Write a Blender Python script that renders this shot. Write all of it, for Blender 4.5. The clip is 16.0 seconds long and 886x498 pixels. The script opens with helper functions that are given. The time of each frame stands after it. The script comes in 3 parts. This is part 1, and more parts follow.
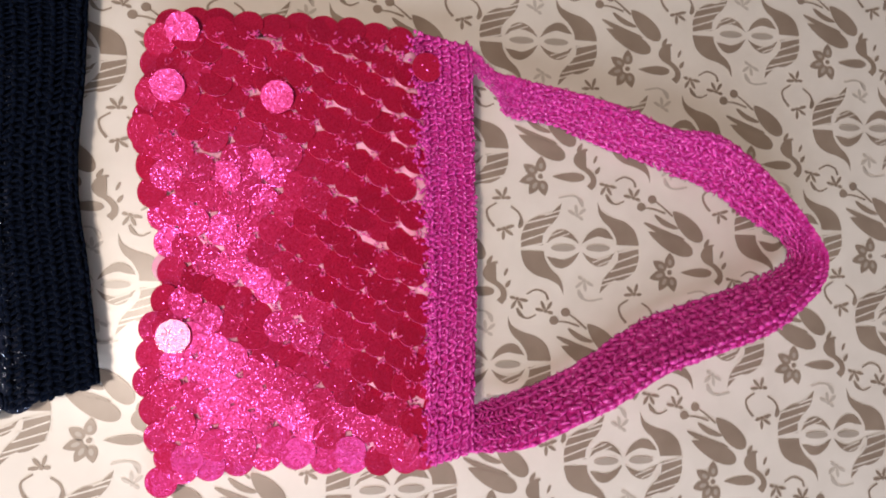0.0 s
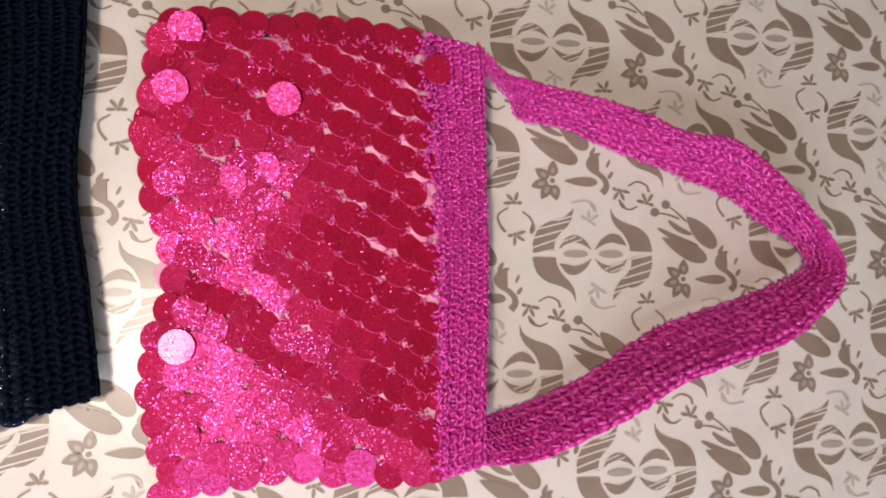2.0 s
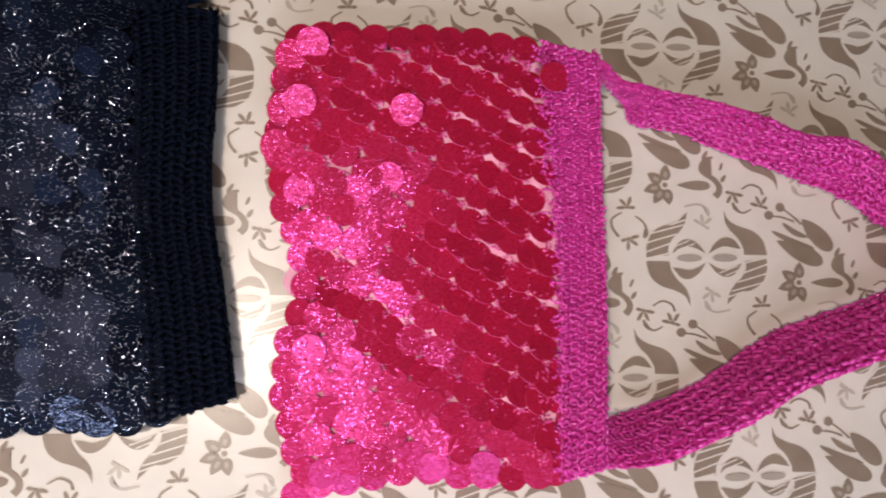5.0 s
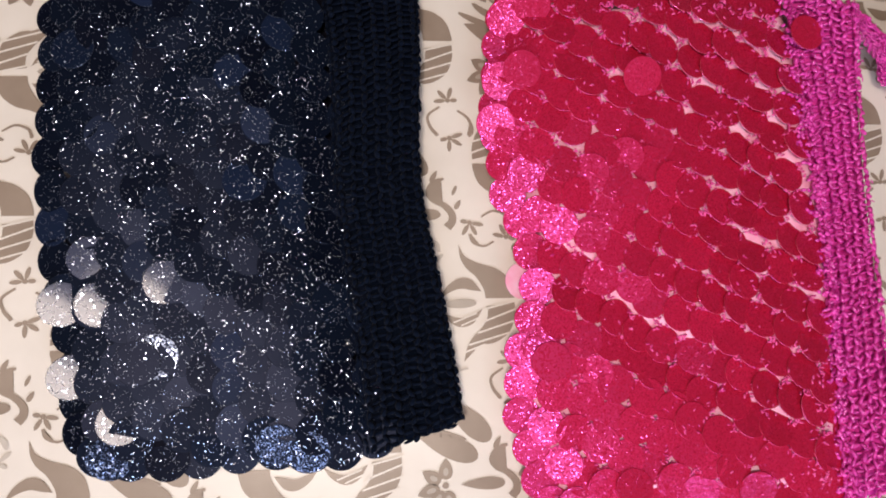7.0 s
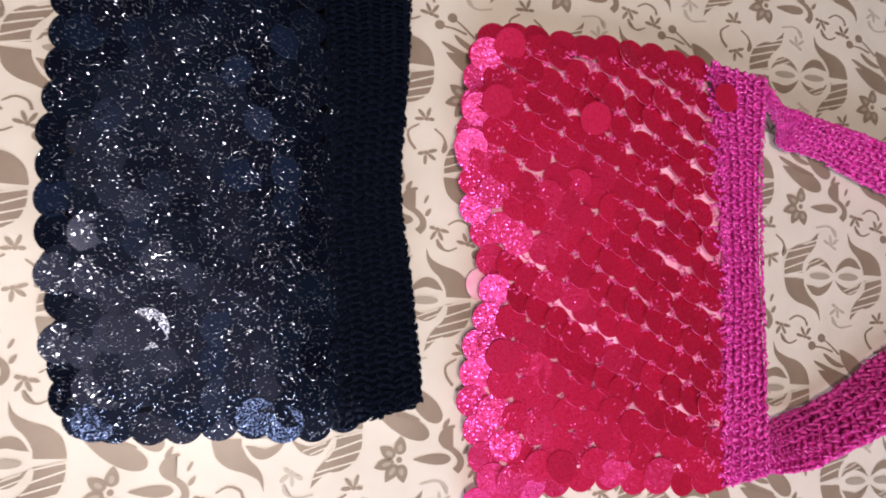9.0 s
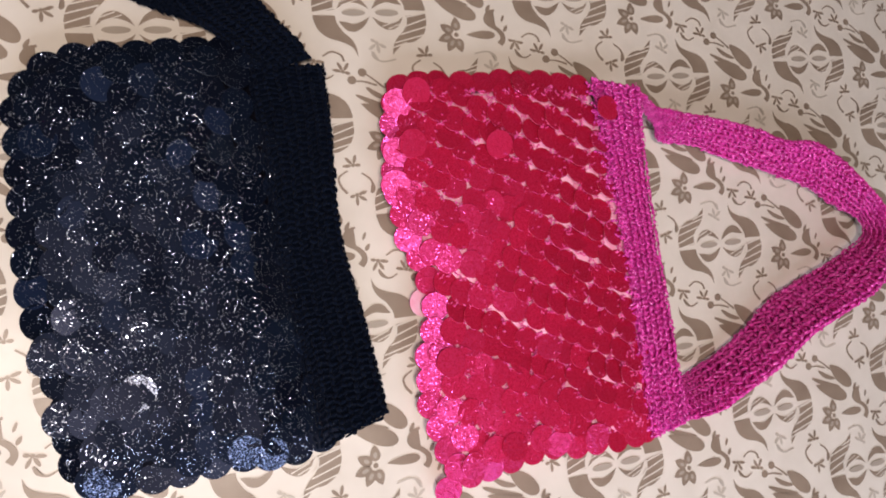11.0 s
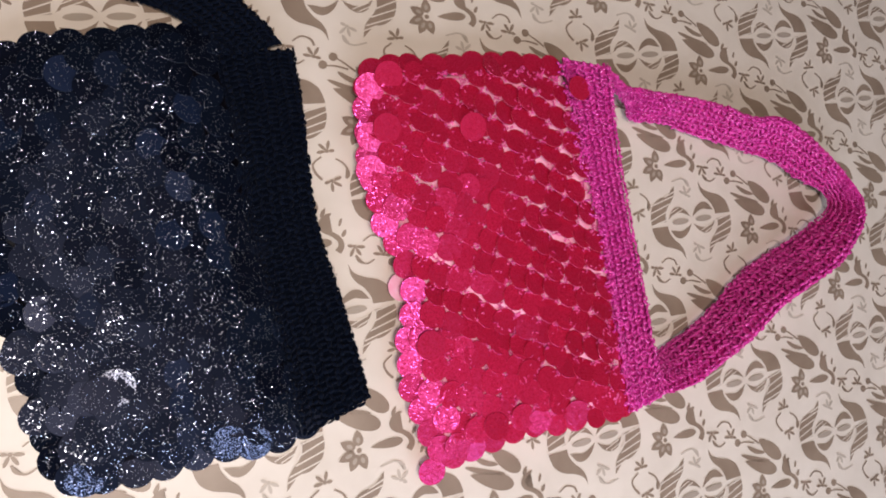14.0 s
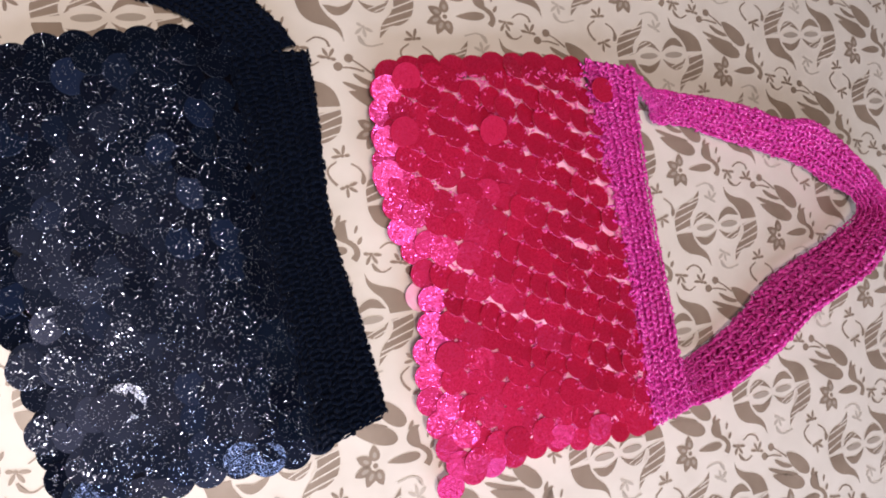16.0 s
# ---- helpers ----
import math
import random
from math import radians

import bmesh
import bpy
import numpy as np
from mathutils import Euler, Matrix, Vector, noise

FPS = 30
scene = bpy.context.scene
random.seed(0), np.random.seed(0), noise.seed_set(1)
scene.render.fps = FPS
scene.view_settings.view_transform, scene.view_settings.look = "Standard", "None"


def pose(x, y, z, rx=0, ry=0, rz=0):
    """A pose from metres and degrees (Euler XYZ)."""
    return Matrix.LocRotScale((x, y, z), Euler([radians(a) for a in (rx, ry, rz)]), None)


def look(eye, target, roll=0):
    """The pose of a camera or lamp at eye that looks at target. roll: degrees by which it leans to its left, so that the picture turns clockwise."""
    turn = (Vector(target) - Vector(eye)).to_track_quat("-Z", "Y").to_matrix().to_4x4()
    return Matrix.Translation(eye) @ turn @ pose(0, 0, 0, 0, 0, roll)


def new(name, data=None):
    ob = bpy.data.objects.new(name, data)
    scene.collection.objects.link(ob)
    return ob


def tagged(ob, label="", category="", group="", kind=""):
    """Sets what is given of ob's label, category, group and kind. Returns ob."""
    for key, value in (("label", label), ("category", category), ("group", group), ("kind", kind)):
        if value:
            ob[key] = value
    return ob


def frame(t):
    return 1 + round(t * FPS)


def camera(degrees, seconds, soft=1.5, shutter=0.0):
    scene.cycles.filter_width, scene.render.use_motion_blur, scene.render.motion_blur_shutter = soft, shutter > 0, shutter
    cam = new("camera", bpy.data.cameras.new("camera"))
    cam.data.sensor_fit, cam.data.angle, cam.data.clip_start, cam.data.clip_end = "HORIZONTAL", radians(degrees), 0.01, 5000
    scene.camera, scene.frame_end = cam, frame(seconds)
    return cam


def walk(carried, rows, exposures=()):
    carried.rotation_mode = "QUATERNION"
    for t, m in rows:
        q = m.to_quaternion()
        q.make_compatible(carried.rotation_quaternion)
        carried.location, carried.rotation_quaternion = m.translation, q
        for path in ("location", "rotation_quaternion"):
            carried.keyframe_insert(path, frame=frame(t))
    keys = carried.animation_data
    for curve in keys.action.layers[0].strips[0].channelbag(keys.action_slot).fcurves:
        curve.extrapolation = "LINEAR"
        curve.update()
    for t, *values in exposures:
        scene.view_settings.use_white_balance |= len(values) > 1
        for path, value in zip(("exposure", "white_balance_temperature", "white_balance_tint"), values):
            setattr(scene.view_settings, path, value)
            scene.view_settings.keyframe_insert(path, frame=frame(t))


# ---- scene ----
# Two crocheted sequin handbags lying on a printed cloth, under a ceiling lamp.
SOFT = 1.9
EXPOSURES = ((0.0, 0.10, 6150, 12), (3.5, 0.10, 6150, 12), (5.5, 0.00, 6150, 12), (6.5, 0.08, 6150, 13), (7.5, 0.10, 6150, 13), (8.5, 0.19, 6150, 13), (9.5, 0.08, 6150, 13), (11.8, 0.16, 6200, 14), (12.5, 0.22, 6100, 15), (13.0, 0.12, 6100, 15), (14.0, 0.04, 6200, 14), (14.5, 0.14, 6250, 14), (15.5, 0.20, 6050, 15), (16.0, 0.23, 6000, 15))
cam = camera(65.0, 16.0, soft=SOFT, shutter=0.5)
PATH = [
    (0, -0.1523, -0.0237, 0.4218, 4.38, -8.37, -3.98),
    (0.5, -0.1575, -0.0312, 0.4221, 4.05, -8.59, -4.81),
    (1, -0.1598, -0.0172, 0.4170, 3.96, -8.45, -4.10),
    (1.5, -0.1614, -0.0220, 0.4180, 4.72, -9.99, -4.14),
    (2, -0.1619, -0.0180, 0.4095, 4.34, -9.13, -4.02),
    (2.5, -0.1647, -0.0150, 0.3973, 4.51, -8.37, -3.66),
    (3, -0.1697, -0.0195, 0.4188, 3.85, -8.83, -4.28),
    (3.2, -0.1629, -0.0272, 0.4177, 4.97, -9.99, -4.68),
    (5.3, -0.2251, -0.0114, 0.4082, 4.39, -5.19, -4.18),
    (5.5, -0.2408, -0.0103, 0.4012, 4.55, -5.18, -4.95),
    (6, -0.2767, 0.0082, 0.3667, 3.66, -5.13, -5.39),
    (6.5, -0.3070, 0.0093, 0.3494, 2.69, -5.41, -5.83),
    (7, -0.3184, -0.0046, 0.3442, 5.20, -5.03, -6.43),
    (7.5, -0.3188, 0.0058, 0.3722, 5.59, -6.94, -5.40),
    (8, -0.3372, 0.0197, 0.3857, 5.85, -8.18, -6.69),
    (8.5, -0.3360, 0.0156, 0.3737, 5.94, -11.43, -3.08),
    (9, -0.3675, -0.0010, 0.3807, 4.15, -14.60, -2.17),
    (9.5, -0.3824, 0.0113, 0.4575, 7.84, -15.85, -9.85),
    (11.8, -0.3786, 0.0264, 0.4273, 4.57, -19.26, -11.69),
    (12, -0.3793, 0.0324, 0.4269, 4.39, -18.75, -11.28),
    (12.5, -0.3873, 0.0230, 0.4262, 4.75, -19.19, -12.98),
    (13, -0.3933, 0.0159, 0.4251, 5.69, -18.82, -14.08),
    (13.5, -0.3852, 0.0178, 0.4334, 5.69, -20.09, -13.47),
    (14, -0.3832, 0.0217, 0.4366, 4.88, -20.99, -13.65),
    (14.5, -0.3856, 0.0261, 0.4120, 6.05, -19.58, -13.92),
    (15, -0.3838, 0.0337, 0.4159, 4.55, -20.16, -13.44),
    (15.5, -0.3873, 0.0265, 0.4181, 4.55, -20.12, -13.85),
    (16, -0.3834, 0.0282, 0.4199, 4.87, -20.41, -13.59),
]
walk(cam, [(t, pose(*p)) for t, *p in PATH], exposures=EXPOSURES)

# ---- world and lights ----
world = bpy.data.worlds.new("world")
scene.world = world
world.use_nodes = True
world.node_tree.nodes["Background"].inputs["Color"].default_value = (0.9, 0.93, 1.0, 1)
world.node_tree.nodes["Background"].inputs["Strength"].default_value = 0.05

LAMP_AT = (-0.48, -0.06, 1.05)
lamp_data = bpy.data.lights.new("ceiling_light", "AREA")
lamp_data.shape, lamp_data.size = "DISK", 0.18
lamp_data.energy = 7.8
lamp_data.color = (1.0, 0.83, 0.67)
lamp_ob = new("ceiling_light", lamp_data)
lamp_ob.matrix_world = look(LAMP_AT, (-0.48, -0.06, 0.0))

# Daylight through the window in the south wall.
window_data = bpy.data.lights.new("window_light", "AREA")
window_data.shape, window_data.size, window_data.size_y = "RECTANGLE", 1.1, 0.95
window_data.energy = 15.0
window_data.color = (0.90, 0.93, 1.0)
window_ob = new("window_light", window_data)
window_ob.matrix_world = look((-0.42, -1.06, 0.62), (-0.45, 0.0, 0.05))


# ---- materials ----
def material(name):
    m = bpy.data.materials.new(name)
    m.use_nodes = True
    return m, m.node_tree, m.node_tree.nodes["Principled BSDF"]


def node(tree, kind, **values):
    n = tree.nodes.new(kind)
    for key, value in values.items():
        n.inputs[key].default_value = value
    return n


def ramp(tree, fac, stops):
    n = tree.nodes.new("ShaderNodeValToRGB")
    while len(n.color_ramp.elements) < len(stops):
        n.color_ramp.elements.new(0.5)
    for e, (at, colour) in zip(n.color_ramp.elements, stops):
        e.position, e.color = at, (*colour, 1)
    tree.links.new(fac, n.inputs["Fac"])
    return n.outputs["Color"]


def printed(name, low, high, rough):
    """Woven cotton with a waxed finish: thread relief, faint blotches."""
    m, tree, b = material(name)
    place = tree.nodes.new("ShaderNodeNewGeometry")
    blotch = node(tree, "ShaderNodeTexNoise", Scale=38.0, Detail=4.0)
    tree.links.new(place.outputs["Position"], blotch.inputs["Vector"])
    tree.links.new(ramp(tree, blotch.outputs["Fac"], ((0.3, low), (0.7, high))), b.inputs["Base Color"])
    weave = tree.nodes.new("ShaderNodeTexWave")
    weave.inputs["Scale"].default_value = 420.0
    weave.inputs["Distortion"].default_value = 1.5
    across = tree.nodes.new("ShaderNodeTexWave")
    across.bands_direction = "Y"
    across.inputs["Scale"].default_value = 420.0
    across.inputs["Distortion"].default_value = 1.5
    both = tree.nodes.new("ShaderNodeMath")
    both.operation = "ADD"
    for n, k in ((weave, 0), (across, 1)):
        tree.links.new(place.outputs["Position"], n.inputs["Vector"])
        tree.links.new(n.outputs["Fac"], both.inputs[k])
    bump = node(tree, "ShaderNodeBump", Strength=0.12, Distance=0.0002)
    tree.links.new(both.outputs[0], bump.inputs["Height"])
    tree.links.new(bump.outputs["Normal"], b.inputs["Normal"])
    b.inputs["Roughness"].default_value = rough
    b.inputs["Specular IOR Level"].default_value = 0.6
    b.inputs["Coat Weight"].default_value = 0.45
    b.inputs["Coat Roughness"].default_value = 0.24
    return m


CLOTH = printed("cream_cloth", (0.71, 0.65, 0.585), (0.78, 0.72, 0.655), 0.36)
PRINT = printed("taupe_print", (0.245, 0.184, 0.140), (0.32, 0.248, 0.193), 0.36)
PALE = printed("pale_print", (0.49, 0.435, 0.38), (0.55, 0.49, 0.43), 0.36)
MID = printed("petal_print", (0.38, 0.325, 0.275), (0.44, 0.38, 0.325), 0.36)


def yarn(name, dark, light, sheen, rough, gloss, tint=(1.0, 0.62, 0.92)):
    m, tree, b = material(name)
    place = tree.nodes.new("ShaderNodeNewGeometry")
    shade = node(tree, "ShaderNodeTexNoise", Scale=260.0, Detail=3.0)
    tree.links.new(place.outputs["Position"], shade.inputs["Vector"])
    tree.links.new(ramp(tree, shade.outputs["Fac"], ((0.3, dark), (0.7, light))), b.inputs["Base Color"])
    fibre = node(tree, "ShaderNodeTexNoise", Scale=1000.0, Detail=3.0)
    tree.links.new(place.outputs["Position"], fibre.inputs["Vector"])
    bump = node(tree, "ShaderNodeBump", Strength=0.8, Distance=0.0005)
    tree.links.new(fibre.outputs["Fac"], bump.inputs["Height"])
    tree.links.new(bump.outputs["Normal"], b.inputs["Normal"])
    b.inputs["Roughness"].default_value = rough
    b.inputs["Sheen Weight"].default_value = sheen
    b.inputs["Specular Tint"].default_value = (*tint, 1)
    b.inputs["Specular IOR Level"].default_value = gloss
    return m


PINK_YARN = yarn("magenta_yarn", (0.42, 0.012, 0.19), (0.94, 0.088, 0.55), 0.0, 0.22, 0.95, (1.0, 0.68, 0.92))
# Matte, slightly darker copies of the yarns: shade between stitches put into the colour.
PINK_CORE = yarn("shaded_magenta_yarn", (0.42, 0.012, 0.19), (0.80, 0.06, 0.42), 0.0, 0.85, 0.08)
BLACK_CORE = yarn("shaded_black_yarn", (0.002, 0.0036, 0.009), (0.004, 0.0065, 0.014), 0.0, 0.9, 0.02, (0.5, 0.65, 1.0))
BLACK_YARN = yarn("black_yarn", (0.002, 0.0036, 0.010), (0.0045, 0.0075, 0.017), 0.02, 0.8, 0.03, (0.5, 0.65, 1.0))


def plain(name, low, high, rough, scale=30.0, gloss=0.5):
    m, tree, b = material(name)
    place = tree.nodes.new("ShaderNodeNewGeometry")
    mottle = node(tree, "ShaderNodeTexNoise", Scale=scale, Detail=5.0)
    tree.links.new(place.outputs["Position"], mottle.inputs["Vector"])
    tree.links.new(ramp(tree, mottle.outputs["Fac"], ((0.3, low), (0.7, high))), b.inputs["Base Color"])
    b.inputs["Roughness"].default_value = rough
    b.inputs["Specular IOR Level"].default_value = gloss
    return m


PINK_LINING = plain("pale_pink_lining", (0.90, 0.34, 0.52), (0.97, 0.56, 0.74), 0.7, 160.0, 0.2)
# Disc edges: the bare plastic, with the light it catches put into the colour.
PINK_RIM = plain("pale_cut_edge_glint", (0.80, 0.12, 0.20), (0.90, 0.30, 0.40), 0.25, 200.0)
BLACK_RIM = plain("grey_cut_edge_glint", (0.05, 0.055, 0.07), (0.16, 0.17, 0.21), 0.2, 120.0)
BLACK_LINING = plain("black_lining", (0.003, 0.003, 0.006), (0.006, 0.006, 0.010), 0.9, 160.0, 0.03)
WALL = plain("cream_wall", (0.36, 0.33, 0.30), (0.42, 0.39, 0.36), 0.8, 4.0)
WOOD = plain("brown_wood", (0.16, 0.09, 0.05), (0.24, 0.14, 0.08), 0.5, 12.0)
FLOOR = plain("grey_floor", (0.36, 0.34, 0.31), (0.44, 0.42, 0.38), 0.6, 5.0)


def sequin_film(name, films, flake, spread, share, size, rough, fine, metal, gloss, tint, slick, coat=0.5, sparks=0.0):
    """Plastic film with glitter flakes set at small random angles, under a clear gloss."""
    m, tree, b = material(name)
    place = tree.nodes.new("ShaderNodeNewGeometry")
    cells = node(tree, "ShaderNodeTexVoronoi", Scale=1.0 / size)
    tree.links.new(place.outputs["Position"], cells.inputs["Vector"])
    split = tree.nodes.new("ShaderNodeSeparateColor")
    tree.links.new(cells.outputs["Color"], split.inputs["Color"])
    chosen = tree.nodes.new("ShaderNodeMath")
    chosen.operation = "GREATER_THAN"
    chosen.inputs[1].default_value = 1.0 - share
    tree.links.new(split.outputs["Blue"], chosen.inputs[0])
    lean = tree.nodes.new("ShaderNodeVectorMath")
    lean.operation = "SUBTRACT"
    lean.inputs[1].default_value = (0.5, 0.5, 0.5)
    tree.links.new(cells.outputs["Color"], lean.inputs[0])
    amount = tree.nodes.new("ShaderNodeVectorMath")
    amount.operation = "SCALE"
    tree.links.new(lean.outputs[0], amount.inputs[0])
    factor = tree.nodes.new("ShaderNodeMath")
    factor.operation = "MULTIPLY"
    factor.inputs[1].default_value = spread
    tree.links.new(chosen.outputs[0], factor.inputs[0])
    rare = tree.nodes.new("ShaderNodeMath")
    rare.operation = "GREATER_THAN"
    rare.inputs[1].default_value = 1.0 - sparks
    tree.links.new(split.outputs["Blue"], rare.inputs[0])
    steep = tree.nodes.new("ShaderNodeMath")
    steep.operation = "MULTIPLY_ADD"
    steep.inputs[1].default_value = 0.55
    tree.links.new(rare.outputs[0], steep.inputs[0])
    tree.links.new(factor.outputs[0], steep.inputs[2])
    tree.links.new(steep.outputs[0], amount.inputs["Scale"])
    total = tree.nodes.new("ShaderNodeVectorMath")
    tree.links.new(place.outputs["Normal"], total.inputs[0])
    tree.links.new(amount.outputs[0], total.inputs[1])
    unit = tree.nodes.new("ShaderNodeVectorMath")
    unit.operation = "NORMALIZE"
    tree.links.new(total.outputs[0], unit.inputs[0])
    tree.links.new(unit.outputs[0], b.inputs["Normal"])
    info = tree.nodes.new("ShaderNodeObjectInfo")
    film = ramp(tree, info.outputs["Random"], films)
    mix = tree.nodes.new("ShaderNodeMix")
    mix.data_type = "RGBA"
    tree.links.new(chosen.outputs[0], mix.inputs["Factor"])
    tree.links.new(film, mix.inputs[6])
    mix.inputs[7].default_value = (*flake, 1)
    tree.links.new(mix.outputs[2], b.inputs["Base Color"])
    shine = tree.nodes.new("ShaderNodeMath")
    shine.operation = "MULTIPLY"
    shine.inputs[1].default_value = metal
    tree.links.new(chosen.outputs[0], shine.inputs[0])
    tree.links.new(shine.outputs[0], b.inputs["Metallic"])
    finish = tree.nodes.new("ShaderNodeMapRange")
    finish.inputs["To Min"].default_value, finish.inputs["To Max"].default_value = rough, fine
    tree.links.new(chosen.outputs[0], finish.inputs["Value"])
    tree.links.new(finish.outputs["Result"], b.inputs["Roughness"])
    level = tree.nodes.new("ShaderNodeMapRange")
    level.inputs["To Min"].default_value, level.inputs["To Max"].default_value = gloss, 1.0
    tree.links.new(chosen.outputs[0], level.inputs["Value"])
    tree.links.new(level.outputs["Result"], b.inputs["Specular IOR Level"])
    b.inputs["Specular Tint"].default_value = (*tint, 1)
    b.inputs["IOR"].default_value = 1.78
    # a few discs keep a slicker clear coat than the rest
    clear = ramp(tree, info.outputs["Random"], ((0.0, (0, 0, 0)), (slick - 0.01, (0, 0, 0)), (slick, (coat, coat, coat))))
    tree.links.new(clear, b.inputs["Coat Weight"])
    b.inputs["Coat Roughness"].default_value = 0.08
    return m


PINK_RANGE, PINK_FLAKE, PINK_TINT = ((0.0, (0.35, 0.007, 0.020)), (1.0, (0.53, 0.010, 0.042))), (0.48, 0.011, 0.052), (1.0, 0.17, 0.80)
BLACK_RANGE, BLACK_FLAKE, BLACK_TINT = ((0.0, (0.002, 0.003, 0.008)), (0.9, (0.004, 0.007, 0.016)), (0.96, (0.008, 0.014, 0.036))), (0.64, 0.73, 0.95), (0.50, 0.58, 1.0)
PINK_FILM = sequin_film("pink_sequin", PINK_RANGE, PINK_FLAKE, 0.36, 0.55, 0.00052, 0.40, 0.19, 0.0, 0.8, PINK_TINT, 0.985, 0.1, 0.06)
PINK_SLICK = sequin_film("slick_pink_sequin", PINK_RANGE, PINK_FLAKE, 0.36, 0.40, 0.0007, 0.37, 0.16, 0.0, 1.0, PINK_TINT, 0.02, 0.14)
PINK_BRIGHT = sequin_film("glittering_pink_sequin", PINK_RANGE, PINK_FLAKE, 0.40, 0.6, 0.0004, 0.40, 0.22, 0.0, 0.55, (1.0, 0.19, 0.82), 0.98, 0.05)
BLACK_FILM = sequin_film("black_sequin", BLACK_RANGE, BLACK_FLAKE, 0.95, 0.031, 0.00037, 0.38, 0.26, 1.0, 0.07, BLACK_TINT, 0.985, 0.25)
BLACK_SLICK = sequin_film("slick_black_sequin", BLACK_RANGE, BLACK_FLAKE, 0.7, 0.12, 0.0006, 0.34, 0.20, 1.0, 0.10, BLACK_TINT, 0.02, 0.15)
BLACK_FROST = sequin_film("frosted_black_sequin", BLACK_RANGE, BLACK_FLAKE, 0.4, 0.45, 0.0006, 0.34, 0.16, 0.25, 0.10, BLACK_TINT, 0.02, 0.03)
BLUE_FILM = sequin_film("blue_glitter_sequin", BLACK_RANGE, (0.17, 0.22, 0.38), 0.9, 0.26, 0.0005, 0.34, 0.30, 1.0, 0.10, BLACK_TINT, 0.985)
KNOT_YARN = yarn("rose_yarn", (0.60, 0.02, 0.20), (0.92, 0.14, 0.42), 0.0, 0.4, 0.4)


# ---- mesh helpers ----
def mesh_object(name, verts, faces, mat, parent=None, label="", smooth=False):
    me = bpy.data.meshes.new(name)
    me.from_pydata([tuple(map(float, v)) for v in verts], [], [tuple(map(int, f)) for f in faces])
    me.materials.append(mat)
    if smooth:
        me.polygons.foreach_set("use_smooth", [True] * len(me.polygons))
    me.update()
    ob = new(name, me)
    ob.parent = parent
    return tagged(ob, label)


def part(name, bm, mat, parent=None, label="", smooth=False):
    bmesh.ops.recalc_face_normals(bm, faces=bm.faces)
    me = bpy.data.meshes.new(name)
    bm.to_mesh(me)
    bm.free()
    me.materials.append(mat)
    if smooth:
        me.polygons.foreach_set("use_smooth", [True] * len(me.polygons))
    ob = new(name, me)
    ob.parent = parent
    return tagged(ob, label)


def box(bm, x0, x1, y0, y1, z0, z1, bevel=0.0):
    made = bmesh.ops.create_cube(bm, size=1, matrix=Matrix.Translation(((x0 + x1) / 2, (y0 + y1) / 2, (z0 + z1) / 2)) @ Matrix.Diagonal((x1 - x0, y1 - y0, z1 - z0, 1)))
    if bevel:
        edges = {e for v in made["verts"] for e in v.link_edges}
        bmesh.ops.bevel(bm, geom=list(edges), offset=bevel, segments=2, affect="EDGES")


def spline(points, samples):
    """Catmull-Rom through the points, any dimension."""
    p = np.array(points, float)
    p = np.vstack([2 * p[0] - p[1], p, 2 * p[-1] - p[-2]])
    out = []
    for s in np.linspace(0, len(p) - 3 - 1e-6, samples):
        i, f = int(s), s - int(s)
        a, b, c, d = p[i : i + 4]
        out.append(0.5 * (2 * b + (c - a) * f + (2 * a - 5 * b + 4 * c - d) * f * f + (3 * b - a - 3 * c + d) * f**3))
    return np.array(out)


# ---- the room round the table ----
FLOOR_Z, TOP_Z = -0.76, 1.60
for name, b in (("wall_north", (-2.0, 1.8, 1.9, 2.0)), ("wall_east", (1.8, 1.9, -2.0, 2.0)), ("wall_west", (-2.1, -2.0, -2.0, 2.0))):
    bm = bmesh.new()
    box(bm, *b, FLOOR_Z, TOP_Z)
    tagged(part(name, bm, WALL), "plain beige painted wall of the room", "wall", kind="structure")
bm = bmesh.new()
box(bm, -2.0, -0.97, -1.2, -1.1, FLOOR_Z, TOP_Z)
box(bm, 0.13, 1.8, -1.2, -1.1, FLOOR_Z, TOP_Z)
box(bm, -0.97, 0.13, -1.2, -1.1, FLOOR_Z, 0.14)
box(bm, -0.97, 0.13, -1.2, -1.1, 1.10, TOP_Z)
tagged(part("wall_south", bm, WALL), "plain beige painted wall with a window opening", "wall", kind="structure")
bm = bmesh.new()
box(bm, -2.1, 1.9, -2.0, 2.0, FLOOR_Z - 0.1, FLOOR_Z)
tagged(part("floor", bm, FLOOR), "plain grey floor under the table", "floor", kind="structure")
bm = bmesh.new()
box(bm, -2.1, 1.9, -2.0, 2.0, TOP_Z, TOP_Z + 0.1)
tagged(part("ceiling", bm, WALL), "plain beige painted ceiling of the room", "ceiling", kind="structure")

table = tagged(new("table"), "plain brown wooden table under the printed cloth", "table")
bm = bmesh.new()
box(bm, -1.05, 0.75, -0.75, 0.75, -0.034, -0.0045, 0.004)
part("tabletop", bm, WOOD, table)
for x in (-0.98, 0.68):
    for y in (-0.68, 0.68):
        bm = bmesh.new()
        box(bm, x - 0.03, x + 0.03, y - 0.03, y + 0.03, FLOOR_Z, -0.034, 0.003)
        part("leg", bm, WOOD, table)


